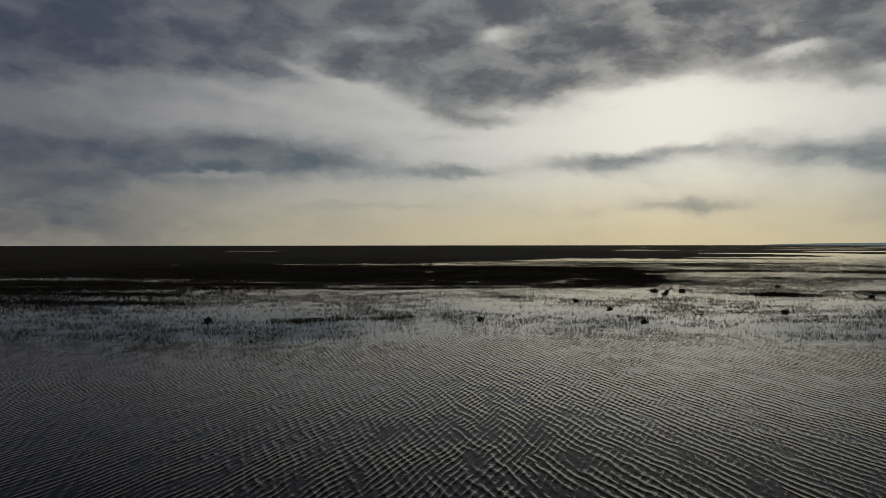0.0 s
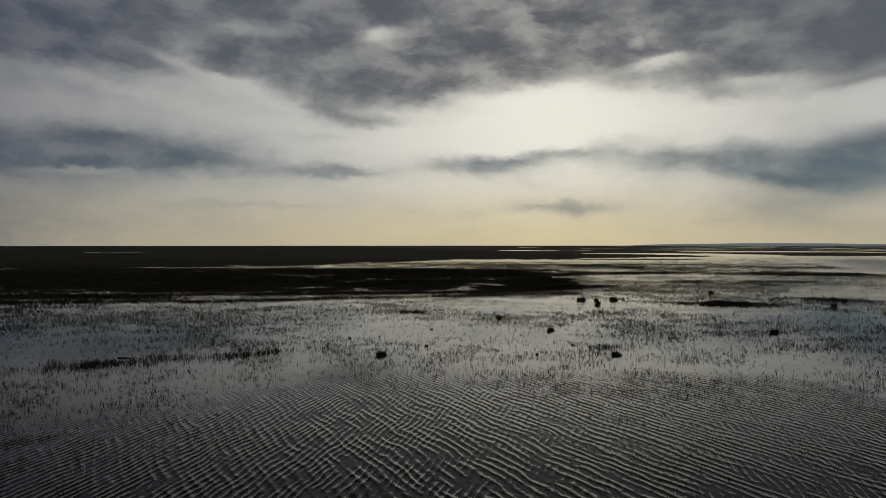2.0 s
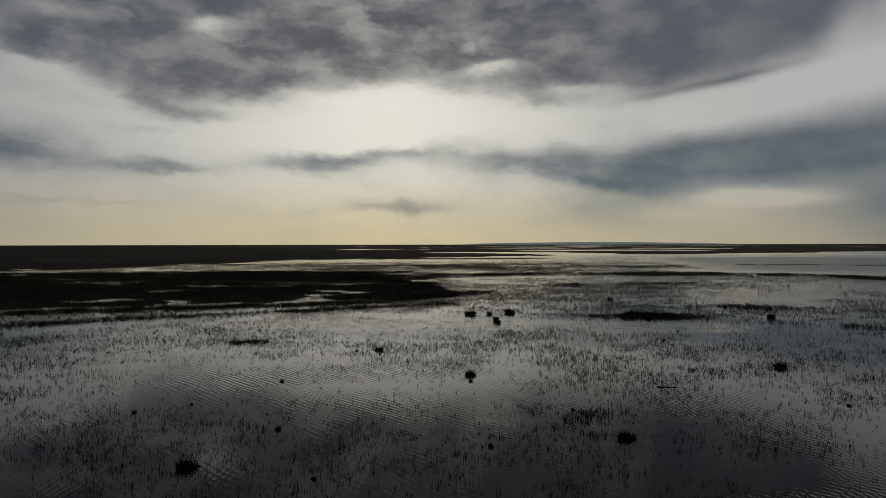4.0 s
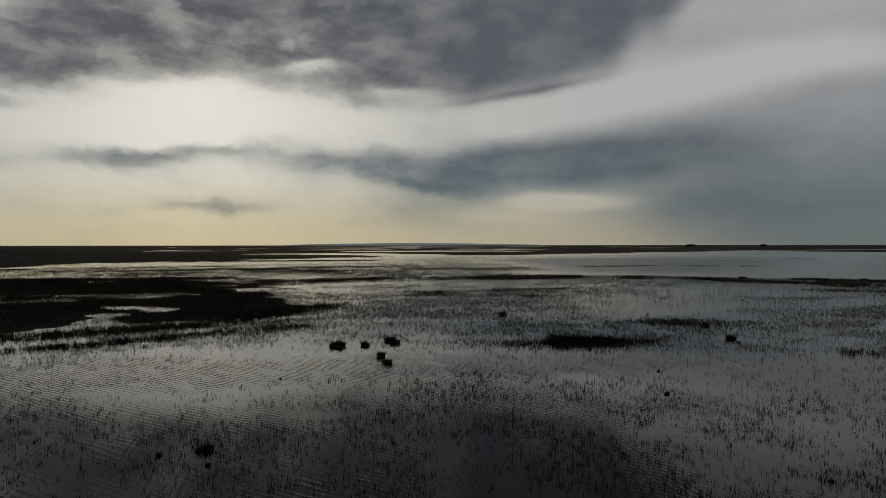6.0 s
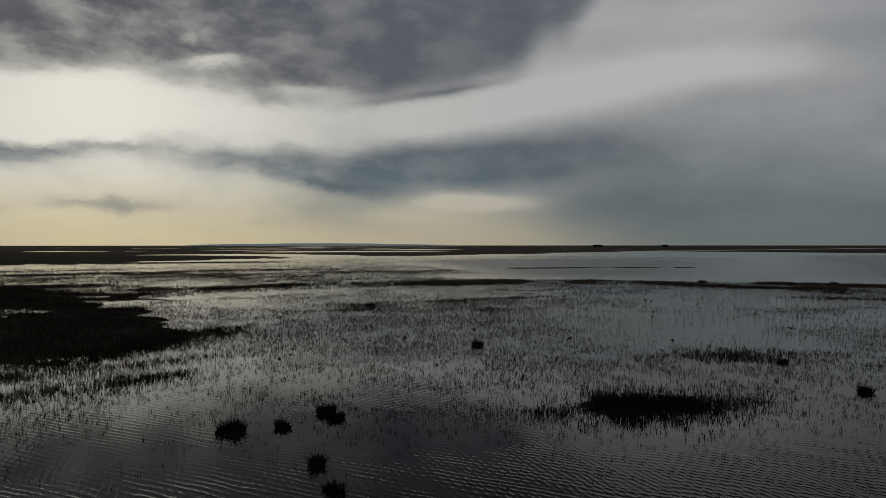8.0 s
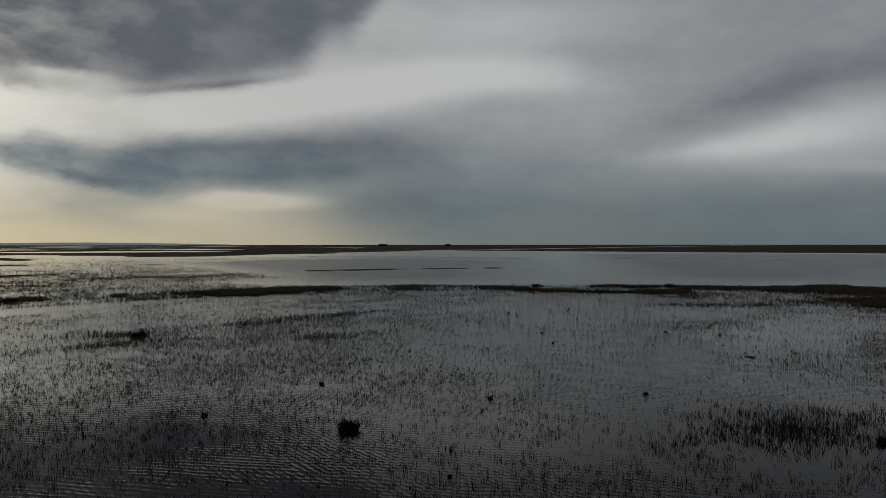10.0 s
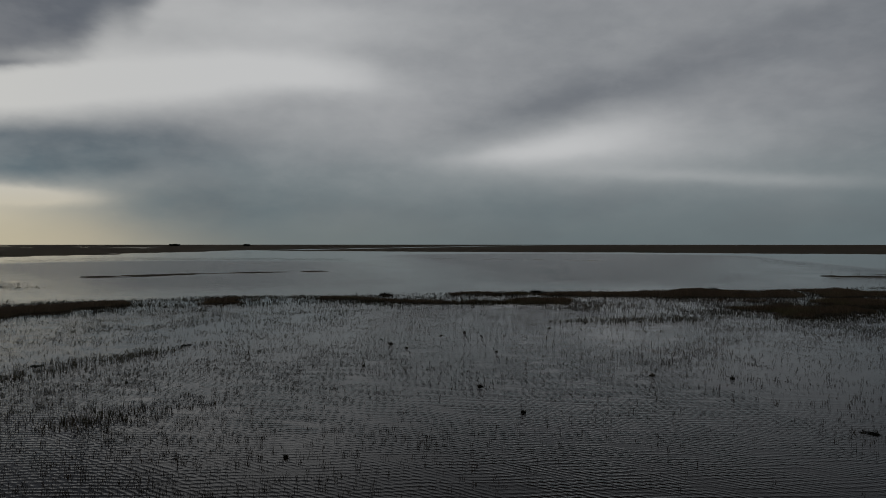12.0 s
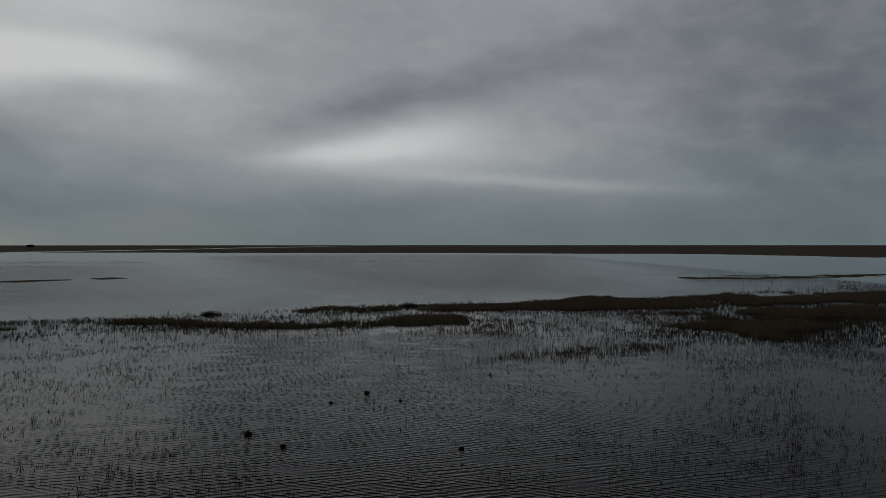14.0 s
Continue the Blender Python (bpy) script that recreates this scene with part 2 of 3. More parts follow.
def make_land():
    mat, n, b = material("peat_and_dead_grass", 0.95)
    pos = n.add("ShaderNodeNewGeometry").outputs["Position"]
    big = n.noise(n.scaled(pos, (0.02, 0.02, 0.02)), 1.0, 4.0).outputs["Fac"]
    small = n.noise(pos, 1.6, 5.0, 0.65).outputs["Fac"]
    col = n.mix(n.smooth(big, 0.35, 0.65), (0.060, 0.048, 0.028, 1), (0.105, 0.076, 0.046, 1))
    col = n.mix(n.smooth(small, 0.35, 0.7), col, (0.030, 0.029, 0.016, 1))
    # drier, paler grass on the eastern plain
    east = n.add("ShaderNodeSeparateXYZ", {0: pos}).outputs[0]
    dry = n.mix(n.smooth(small, 0.3, 0.7), (0.230, 0.160, 0.100, 1), (0.130, 0.112, 0.062, 1))
    col = n.mix(n.smooth(east, 90.0, 260.0, 0.0, 0.8), col, dry)
    n.t.links.new(col, b.inputs["Base Color"])
    b.inputs["Specular IOR Level"].default_value = 0.15
    bump = n.add("ShaderNodeBump", {"Strength": 0.8, "Distance": 0.12, "Height": small})
    n.t.links.new(bump.outputs[0], b.inputs["Normal"])
    return mat


def make_blade(name, dark, light, dry):
    mat, n, b = material(name, 0.7)
    isle = n.add("ShaderNodeNewGeometry").outputs["Random Per Island"]
    pos = n.add("ShaderNodeNewGeometry").outputs["Position"]
    patch = n.noise(n.scaled(pos, (0.12, 0.12, 0.12)), 1.0, 3.0).outputs["Fac"]
    col = n.mix(isle, dark, light)
    col = n.mix(n.smooth(patch, 0.52, 0.70), col, dry)
    n.t.links.new(col, b.inputs["Base Color"])
    b.inputs["Specular IOR Level"].default_value = 0.2
    return mat


WATER = make_water()
LAND = make_land()
REED = make_blade("marsh_reed", (0.018, 0.016, 0.009, 1), (0.125, 0.104, 0.060, 1), (0.120, 0.078, 0.048, 1))
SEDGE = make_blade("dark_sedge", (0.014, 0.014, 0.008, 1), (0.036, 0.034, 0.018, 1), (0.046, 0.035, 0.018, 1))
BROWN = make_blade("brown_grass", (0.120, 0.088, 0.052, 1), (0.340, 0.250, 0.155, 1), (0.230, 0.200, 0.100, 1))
OLIVE = make_blade("olive_reed", (0.050, 0.043, 0.022, 1), (0.150, 0.118, 0.066, 1), (0.110, 0.100, 0.045, 1))
WOOD = make_blade("wet_driftwood", (0.05, 0.04, 0.03, 1), (0.10, 0.08, 0.06, 1), (0.08, 0.065, 0.05, 1))


# ---- the plan of the marsh ----
def slopes(i, j, k):
    """Directions of the noise at the corners of its lattice."""
    a = np.sin(i * 127.1 + j * 311.7 + k * 74.7) * 43758.5453
    a = (a - np.floor(a)) * 2 * np.pi
    return np.cos(a), np.sin(a)


def vnoise(x, y, scale, k=0, octaves=3):
    """Smooth noise, about -1 to 1, over arrays of places; scale in metres."""
    total, amp, norm = 0.0, 1.0, 0.0
    u, v = x / scale * 0.7, y / scale * 0.7
    for o in range(octaves):
        u, v = 0.8 * u - 0.6 * v + 3.7 * k, 0.6 * u + 0.8 * v + 1.3 * k
        i, j = np.floor(u), np.floor(v)
        du, dv = u - i, v - j
        fu, fv = du * du * du * (du * (du * 6 - 15) + 10), dv * dv * dv * (dv * (dv * 6 - 15) + 10)
        q = k * 7 + o
        i0, j0 = i.min(), j.min()
        ni, nj = int(i.max() - i0) + 2, int(j.max() - j0) + 2
        if ni * nj < 4 * i.size:
            # a small lattice: look its corners up
            ca, sa = slopes(i0 + np.arange(ni)[:, None], j0 + np.arange(nj)[None, :], q)
            ca, sa = ca.ravel(), sa.ravel()
            at = ((i - i0) * nj + (j - j0)).astype(np.int64)
            c00, c10, c01, c11 = [(ca[at + m], sa[at + m]) for m in (0, nj, 1, nj + 1)]
        else:
            c00, c10, c01, c11 = slopes(i, j, q), slopes(i + 1, j, q), slopes(i, j + 1, q), slopes(i + 1, j + 1, q)
        one = (c00[0] * du + c00[1] * dv) * (1 - fu) + (c10[0] * (du - 1) + c10[1] * dv) * fu
        two = (c01[0] * du + c01[1] * (dv - 1)) * (1 - fu) + (c11[0] * (du - 1) + c11[1] * (dv - 1)) * fu
        total = total + amp * (one * (1 - fv) + two * fv)
        norm += amp
        amp *= 0.5
        u, v = u * 2, v * 2
    return total / norm * 2.2


def capsule(x, y, ax, ay, bx, by, ra, rb):
    """Distance to a tapering bank from a to b, below 0 inside it."""
    dx, dy = bx - ax, by - ay
    t = np.clip(((x - ax) * dx + (y - ay) * dy) / (dx * dx + dy * dy + 1e-9), 0, 1)
    return np.hypot(x - ax - t * dx, y - ay - t * dy) - (ra + (rb - ra) * t)


# low banks that stand out of the lake: ends, half widths
BANKS_WEST = [(-420, 190, -60, 182, 48, 44), (-60, 182, 8, 160, 44, 44), (8, 158, 24, 134, 42, 20), (-30, 130, 33, 121, 12, 7), (-20, 204, 30, 196, 7, 7), (30, 194, 56, 183, 6, 3.5),
              (54, 165, 66, 162, 2, 1), (78, 222, 90, 212, 3, 2)]
BANKS_NORTH = [(81, 202, 95, 191, 2.2, 1.2), (60, 232, 121, 226, 4, 3), (110, 202, 136, 193, 1.6, 1), (40, 345, 150, 296, 16, 9),
               (150, 296, 178, 263, 9, 1.5), (164, 191, 195, 167, 5.0, 2.6), (30, 242, 75, 229, 2.4, 1.8), (56, 212, 108, 201, 1.8, 1.2), (14, 262, 80, 254, 3, 2.4), (250, 215, 262, 200, 2, 1), (313, 106, 331, 153, 2.5, 1.5),
               (330, 140, 326, 197, 2.0, 1.0), (195, 62, 207, 14, 4.0, 5.0)]
BANKS_LEVEE = [(56, 172, 84, 163, 1.6, 3.0), (84, 163, 104, 152, 3.4, 5.5), (104, 152, 116, 143, 5.5, 5.0), (116, 143, 122, 132, 4.6, 2.6),
               (122, 131, 120, 118, 1.6, 1.4), (119, 116, 122, 108, 3.0, 3.0), (131, 118, 136, 107, 1.6, 3.0), (135, 107, 138, 88, 4.0, 8.5)]
BANKS_EAST = [(140, 86, 147, 62, 9.0, 8.0), (117, 88, 130, 70, 5.0, 8.0), (150, 60, 158, 40, 5.0, 3.0)]


def land(x, y, rim=False):
    """Height of the ground over the water, before the small unevenness; with rim, the distance to the nearest bank instead."""
    wx, wy = x + 4.0 * vnoise(x, y, 12, 1, 4), y + 4.0 * vnoise(x, y, 12, 2, 4)
    d = np.full(np.shape(x), 1e9)
    for bank in BANKS_WEST + BANKS_NORTH + BANKS_LEVEE + BANKS_EAST:
        d = np.minimum(d, capsule(wx, wy, *bank))
    # ragged rims: the western meadow breaks up into streaks, the eastern levees are cut by small channels
    west = np.clip((75 - x) / 15, 0, 1) * (y < 260)
    d = d + west * (3.2 * vnoise(x, y * 1.5, 7, 17, 4) + 0.8)
    broken = np.clip((x - 105) / 8, 0, 1) * np.clip((125 - y) / 8, 0, 1) * (x < 175)
    d = d + broken * (3.0 * vnoise(x, y, 5, 16, 3) + 0.3) + broken * np.clip((92 - y) / 6, 0, 1) * (4.5 * vnoise(x, y, 7, 19, 3) + 1.0)
    nx, ny = x + 0.5 * vnoise(x, y, 3, 3), y + 0.5 * vnoise(x, y, 3, 4)
    for isle in [(41.2, 88.2, 43.7, 86.5, 1.2, 1.0), (55.6, 91.4, 58.8, 89.4, 0.2, 0.3), (8.6, 84.5, 10.8, 84.6, 0.3, 0.3)]:
        d = np.minimum(d, capsule(nx, ny, *isle))
    # ponds inside the west meadow, full of small islets, and two narrow channels through the levee
    speckle = 4.5 * vnoise(x, y * 1.4, 6, 18, 4)
    for pond in [(-4, 166, 33, 146, 7.0, 5.0), (12, 146, 24, 141, 3.0, 2.0), (-38, 196, -18, 196, 1.2, 1.2)]:
        d = np.maximum(d, -capsule(wx, wy, *pond) + speckle - 1.5)
    for cut in [(147, 79.5, 139, 79.0, 0.7, 0.6), (139, 79.0, 132, 82.2, 0.6, 0.5), (132, 82.2, 124, 84.0, 0.5, 0.7), (117, 115.5, 137, 109.5, 0.4, 0.5)]:
        d = np.maximum(d, -capsule(nx, ny, *cut) * 2.0)
    # the far shore, north and east
    shore_n = np.interp(x, [-500, -60, -10, 40, 63, 111, 255, 395, 620], [222, 222, 234, 284, 315, 331, 361, 374, 430])
    shore_e = np.interp(y, [-500, -94, -57, 101, 361], [300, 393, 508, 565, 600])
    far = np.minimum(shore_n - y, np.where(y < 400, shore_e - x, 1e9)) + 14 * vnoise(x, y, 60, 5)
    # and the land behind the starting point
    far = np.minimum(far, np.where(x < 250, y + 220 + 20 * vnoise(x, y, 60, 6), 1e9))
    d = np.minimum(d, far)
    if rim:
        return d
    z = np.clip(-d / 3.0, -0.5, 1.0) * 0.12 - 0.01
    # puddles on the banks
    z = z - np.clip(vnoise(x, y, 8, 9, 3) - 0.18, 0, 1) * 0.6 * np.clip((d + 16) / 8, 0, 1) * (np.hypot(x - 42, y - 87) > 5)
    # wet hollows in the far plain, more of them to the north-east
    az = np.degrees(np.arctan2(x - 20, y - 60))
    r = np.hypot(x - 20, y - 60)
    wet = np.exp(-((az - 34) / 17) ** 2) * 0.55 + 0.02
    hollow = vnoise(x * 0.55 + y * 0.25, y * 0.6 - x * 0.3, 70, 8, 4)
    z = z - np.clip((hollow - 0.62 + wet) * 1.5, 0, 1) * 0.35 * (r > 190) * (d < 0)
    return z


# open, rippled water with few reeds: ends, half widths
CLEAR = [(-60, 10, 60, 10, 36, 30), (60, 20, 60, 50, 30, 16), (4, 71, 16, 70, 4, 3.5), (15, 94, 24, 89, 3, 3), (24, 89, 38, 82, 3, 3), (38, 104, 46, 102, 1.5, 1.5),
         (72, 104, 108, 112, 6, 7), (62, 95, 100, 94, 4, 7), (200, 100, 420, 130, 60, 90), (140, 150, 230, 230, 22, 50), (60, 60, 66, 74, 7, 5)]


def reediness(x, y):
    """How thickly the reeds stand, 0 to 1."""
    wx, wy = x + 5 * vnoise(x, y, 16, 11), y + 5 * vnoise(x, y, 16, 12)
    d = np.full(np.shape(x), 1e9)
    for c in CLEAR:
        d = np.minimum(d, capsule(wx, wy, *c))
    ground_cover = np.clip(d / 7.0 + 0.3, np.where((x > 55) & (y > 80), 0.32, 0.12), 1.0)
    patchy = np.clip(0.6 + 0.8 * vnoise(x, y, 11, 13, 4), 0.14, 1.0)
    return ground_cover * patchy


# stretches that the wind ruffles: ends, half widths
RUFFLED = [(-70, 4, 70, 4, 45, 38), (0, 44, 16, 45, 6, 6), (6, 72.5, 16, 71, 2.2, 2.4), (15, 95, 24, 89.5, 3.6, 3.2), (24, 89.5, 40, 81, 3.2, 2.6), (27, 78, 33, 73, 1.2, 1.2),
           (38, 104.5, 47, 102, 1.5, 1.5), (54, 117, 60, 114.5, 1.2, 1.2), (60, 98, 86, 106, 5, 8), (74, 108, 112, 112, 8, 10), (180, 100, 420, 130, 60, 90), (140, 150, 230, 230, 25, 50)]


def rippled(x, y, rim=None):
    """How rough the water is, 0 to 1."""
    rim = land(x, y, True) if rim is None else rim
    wx, wy = x + 2 * vnoise(x, y, 12, 61), y + 2 * vnoise(x, y, 12, 62)
    d = np.full(np.shape(x), 1e9)
    for c in RUFFLED:
        d = np.minimum(d, capsule(wx, wy, *c))
    return np.maximum(np.clip(0.5 - d / 2.5, 0.0, 1.0) * np.clip(1.9 - y / 50, np.where(y > 78, 0.62, 0.42), 1.0), 0.3 * np.clip((x - 46) / 14, 0, 1) * (y > 80)) * np.clip(rim / 7.0, 0.1, 1.0)


# ---- structure ----
def fan(rings, angles, cx, cy):
    """Places of a sheet of rings round a centre."""
    rr, aa = np.meshgrid(rings, np.radians(angles), indexing="ij")
    return cx + rr * np.sin(aa), cy + rr * np.cos(aa)


def sheet(name, x, y, z, mat, smooth=True):
    nr, na = x.shape
    co = np.stack([x, y, z], -1).reshape(-1, 3)
    i, j = np.meshgrid(np.arange(nr - 1), np.arange(na), indexing="ij")
    k = (j + 1) % na
    quads = np.stack([i * na + j, i * na + k, (i + 1) * na + k, (i + 1) * na + j], -1).reshape(-1, 4)
    return new(name, fast_mesh(name, co, [quads], mat, smooth))


def fast_mesh(name, co, face_sets, mat, smooth=False):
    me = bpy.data.meshes.new(name)
    me.vertices.add(len(co))
    me.vertices.foreach_set("co", np.ascontiguousarray(co, dtype=np.float32).ravel())
    loops = np.concatenate([f.ravel() for f in face_sets])
    sizes = np.concatenate([np.full(len(f), f.shape[1]) for f in face_sets])
    me.loops.add(len(loops))
    me.loops.foreach_set("vertex_index", loops.astype(np.int32))
    me.polygons.add(len(sizes))
    me.polygons.foreach_set("loop_start", np.concatenate([[0], np.cumsum(sizes)[:-1]]).astype(np.int32))
    if smooth:
        me.polygons.foreach_set("use_smooth", np.ones(len(sizes), dtype=bool))
    me.update(calc_edges=True)
    me.materials.append(mat)
    return me


CX, CY = 30.0, 60.0
ANGLES = np.concatenate([np.arange(-45, 135, 0.2), np.arange(135, 315, 2.0)])
RINGS = np.concatenate([[0.001], np.arange(0.5, 60, 0.9), 60 * 1.015 ** np.arange(0, 297)])
gx, gy = fan(RINGS, ANGLES, CX, CY)
gz = land(gx, gy)
gz = gz + np.where(gz > -0.02, 0.05 * vnoise(gx, gy, 2.2, 20) + 0.04 * vnoise(gx, gy, 9, 21), 0)
ground = tagged(sheet("ground", gx, gy, gz, LAND), "dark brown peaty marshland with low dead grass", "marsh ground", kind="structure")

WANG = np.concatenate([np.arange(-45, 135, 0.75), np.arange(135, 315, 4.0)])
WRING = np.concatenate([[0.001], np.arange(0.5, 100, 1.0), 100 * 1.04 ** np.arange(0, 100)])
x, y = fan(WRING, WANG, CX, CY)
water = tagged(sheet("water", x, y, x * 0.0, WATER), "shallow dark marsh water with small wind ripples", "water", kind="structure")
attr = water.data.attributes.new("ripple", "FLOAT", "POINT")
attr.data.foreach_set("value", rippled(x, y).astype(np.float32).ravel())
# the open lake beyond the levees carries a short chop
lake = np.minimum(capsule(x, y, 180, 105, 420, 130, 24, 90), capsule(x, y, 150, 165, 230, 230, 26, 60))
attr = water.data.attributes.new("chop", "FLOAT", "POINT")
attr.data.foreach_set("value", np.clip(0.3 - lake / 25, 0, 1).astype(np.float32).ravel())


# ---- plants ----
def blades(name, px, py, pz, h, w, lean, mat, seed, fine=True, out=None):
    """Many upright blades in one mesh: places, heights, widths and how far the tips lean out."""
    r = np.random.RandomState(seed)
    n = len(px)
    a = r.rand(n) * 2 * np.pi
    b = r.rand(n) * 2 * np.pi if out is None else out + 0.5 * r.randn(n)
    wx, wy = np.cos(a) * w / 2, np.sin(a) * w / 2
    lx, ly = np.cos(b) * lean * h, np.sin(b) * lean * h
    base = np.stack([px, py, pz], -1)
    side = np.stack([wx, wy, 0 * wx], -1)
    tip = base + np.stack([lx, ly, h], -1)
    i = np.arange(n)
    if not fine:
        co = np.stack([base - side, base + side, tip], 1).reshape(-1, 3)
        return fast_mesh(name, co, [np.stack([i * 3, i * 3 + 1, i * 3 + 2], -1)], mat)
    mid = base + np.stack([lx * 0.3, ly * 0.3, h * 0.6], -1)
    co = np.stack([base - side * 0.8, base + side * 0.8, mid + side, mid - side, tip], 1).reshape(-1, 3)
    q = np.stack([i * 5, i * 5 + 1, i * 5 + 2, i * 5 + 3], -1)
    t = np.stack([i * 5 + 3, i * 5 + 2, i * 5 + 4], -1)
    return fast_mesh(name, co, [q, t], mat)


def scatter(count, x0, x1, y0, y1, weight, seed):
    r = np.random.RandomState(seed)
    x = x0 + (x1 - x0) * r.rand(count)
    y = y0 + (y1 - y0) * r.rand(count)
    keep = r.rand(count) < weight(x, y)
    return x[keep], y[keep]


def tufted(x, y, per, spread, seed):
    r = np.random.RandomState(seed)
    n = len(x) * per
    return np.repeat(x, per) + r.randn(n) * spread, np.repeat(y, per) + r.randn(n) * spread


# thick mats of reeds: ends, half widths
MATS = [(-5.0, 60.8, -1.0, 61.8, 1.2, 1.0), (-11, 58.6, -9.0, 59.4, 1.0, 0.7), (8.4, 84.5, 11.0, 84.6, 0.7, 0.6), (15.9, 58.0, 16.6, 57.6, 0.3, 0.3), (-40, 114, -14, 106, 2.0, 1.6), (-75, 124, -44, 118, 3.0, 2.0),
        (-62, 95, -30, 89, 3.0, 2.0), (-95, 106, -46, 99, 4.0, 3.0), (-50, 79, -24, 76, 2.0, 1.4), (-14, 100, 12, 104, 1.6, 1.6),
        (-10, 112.5, 28, 110.5, 2.6, 2.6), (28, 111.5, 45, 122, 2.6, 2.0), (2, 160, 26, 148, 2.5, 2.5), (-85, 113, -10, 112, 4.0, 2.6), (-60, 104, -12, 102, 2.4, 1.8), (12, 104, 34, 106, 1.6, 1.6)]
SOFT_MATS = [(-13, 57.5, -5, 60.5, 1.8, 1.6), (120, 147, 124, 130, 2.0, 2.0), (118, 119, 121, 108, 1.6, 1.6), (128, 118, 138, 108, 1.6, 1.6), 
             (39.0, 90.0, 46.0, 85.0, 2.4, 2.2), (16.6, 59.2, 19.2, 60.4, 0.9, 0.7), (60, 134, 64, 129, 2.4, 2.0), (66, 120, 70, 117, 1.6, 1.4),
             (70, 129, 85, 125.5, 1.6, 1.4), (57, 128, 63, 126, 2.0, 1.5), (104, 104.5, 108.5, 95, 2.4, 2.6), (110, 88, 116, 82, 1.6, 2.0), (50, 76, 53, 72, 1.4, 1.2), (118, 128, 121, 112, 2.0, 2.0), (-14, 113, 36, 110, 2.5, 2.0), (116, 90, 128, 70, 3.0, 4.0), (-70, 118, -20, 110, 5.0, 4.0), (20, 110, 40, 118, 2.0, 2.0)]


def to_path(x, y):
    """Distance from the line over which the marsh is crossed."""
    d = np.full(np.shape(x), 1e9)
    for leg in [(0, 0, 5, 48, 0, 0), (5, 48, 28, 86, 0, 0), (28, 86, 66, 109, 0, 0)]:
        d = np.minimum(d, capsule(x, y, *leg))
    return d


def growth(x, y, ground, rim):
    """How thickly the reeds stand over the whole marsh, with the fringes of the banks."""
    fringe = np.clip(1 - np.abs(rim) / 6.0, 0, 1) * np.clip(0.6 + 1.2 * vnoise(x, y, 5, 44), 0, 1)
    lake = np.minimum(capsule(x, y, 190, 105, 420, 130, 44, 110), capsule(x, y, 160, 165, 230, 230, 28, 60))
    fringe = fringe * np.clip(lake / 6, 0, 1)
    thick = np.full(np.shape(x), 1e9)
    for c in [(-4, 166, 33, 146, 7, 5), (-95, 120, -10, 104, 12, 6), (-75, 84, -24, 74, 10, 6), (-10, 104, 34, 108, 5, 5), (30, 112, 46, 122, 5, 6), (-30, 80, 10, 92, 4, 3), (40, 112, 72, 124, 8, 7), (45, 100, 62, 112, 5, 6), (20, 108, 50, 104, 6, 6), (112, 90, 126, 70, 7, 7), (86, 98, 104, 88, 2, 4), (70, 92, 84, 84, 2, 3)]:
        thick = np.minimum(thick, capsule(x + 5 * vnoise(x, y, 9, 46), y + 5 * vnoise(x, y, 9, 47), *c))
    thick = np.clip(0.5 - thick / 6, 0, 1) * np.clip(0.5 + vnoise(x, y, 4, 48), 0.1, 1)
    g = reediness(x, y) * (0.16 + 0.84 * np.clip(0.62 + 2.0 * vnoise(x, y, 2.4, 43, 2), 0, 1))
    # none in the lake behind the levees, nor on them, and fewer in the east
    lake = np.minimum(lake, np.minimum(capsule(x, y, 146, 128, 160, 94, 11, 5), capsule(x, y, 124, 166, 146, 128, 11, 11)))
    g = 1.15 * g * (1 - 0.4 * np.clip((x - 46) / 14, 0, 1) * (y > 88))
    return np.clip(g + 0.75 * fringe + 0.75 * thick, 0, 1) * np.clip(lake / 8, 0, 1) * (ground < np.where(x > 76, 0.03, 0.12))


class Plan:
    """Values of the plan on a half-metre grid, for quick looking up."""

    def __init__(self, x0, x1, y0, y1, step):
        self.x0, self.y0, self.step = x0, y0, step
        xs, ys = np.arange(x0, x1 + step, step), np.arange(y0, y1 + step, step)
        gx, gy = np.meshgrid(xs, ys, indexing="ij")
        rim, self.land = land(gx, gy, True), land(gx, gy)
        self.growth, self.rough = growth(gx, gy, self.land, rim), rippled(gx, gy, rim)

    def at(self, values, x, y):
        u = np.clip((x - self.x0) / self.step, 0, values.shape[0] - 1.001)
        v = np.clip((y - self.y0) / self.step, 0, values.shape[1] - 1.001)
        i, j = u.astype(int), v.astype(int)
        fu, fv = u - i, v - j
        return (values[i, j] * (1 - fu) + values[i + 1, j] * fu) * (1 - fv) + (values[i, j + 1] * (1 - fu) + values[i + 1, j + 1] * fu) * fv


plan = Plan(-165, 335, 30, 325, 0.5)


def reed_stuff(name, count, box, weight, per, spread, low_h, more_h, wide, seed, label, fine=True, mat=REED):
    x, y = scatter(count, *box, weight, seed)
    r = np.random.RandomState(seed + 500)
    tall = np.repeat(low_h + more_h * r.rand(len(x)) ** 1.4, per)
    x, y = tufted(x, y, per, spread, seed + 900)
    h = tall * (0.55 + 0.45 * r.rand(len(x))) * (1 - 0.45 * plan.at(plan.rough, x, y))
    w = wide * (0.7 + 0.6 * r.rand(len(x)))
    z = np.maximum(plan.at(plan.land, x, y), 0) - 0.04
    me = blades(name, x, y, z, h + 0.04, w, 0.10 + 0.40 * r.rand(len(x)), mat, seed + 1, fine)
    return tagged(new(name, me), label, "reeds", kind="stuff")


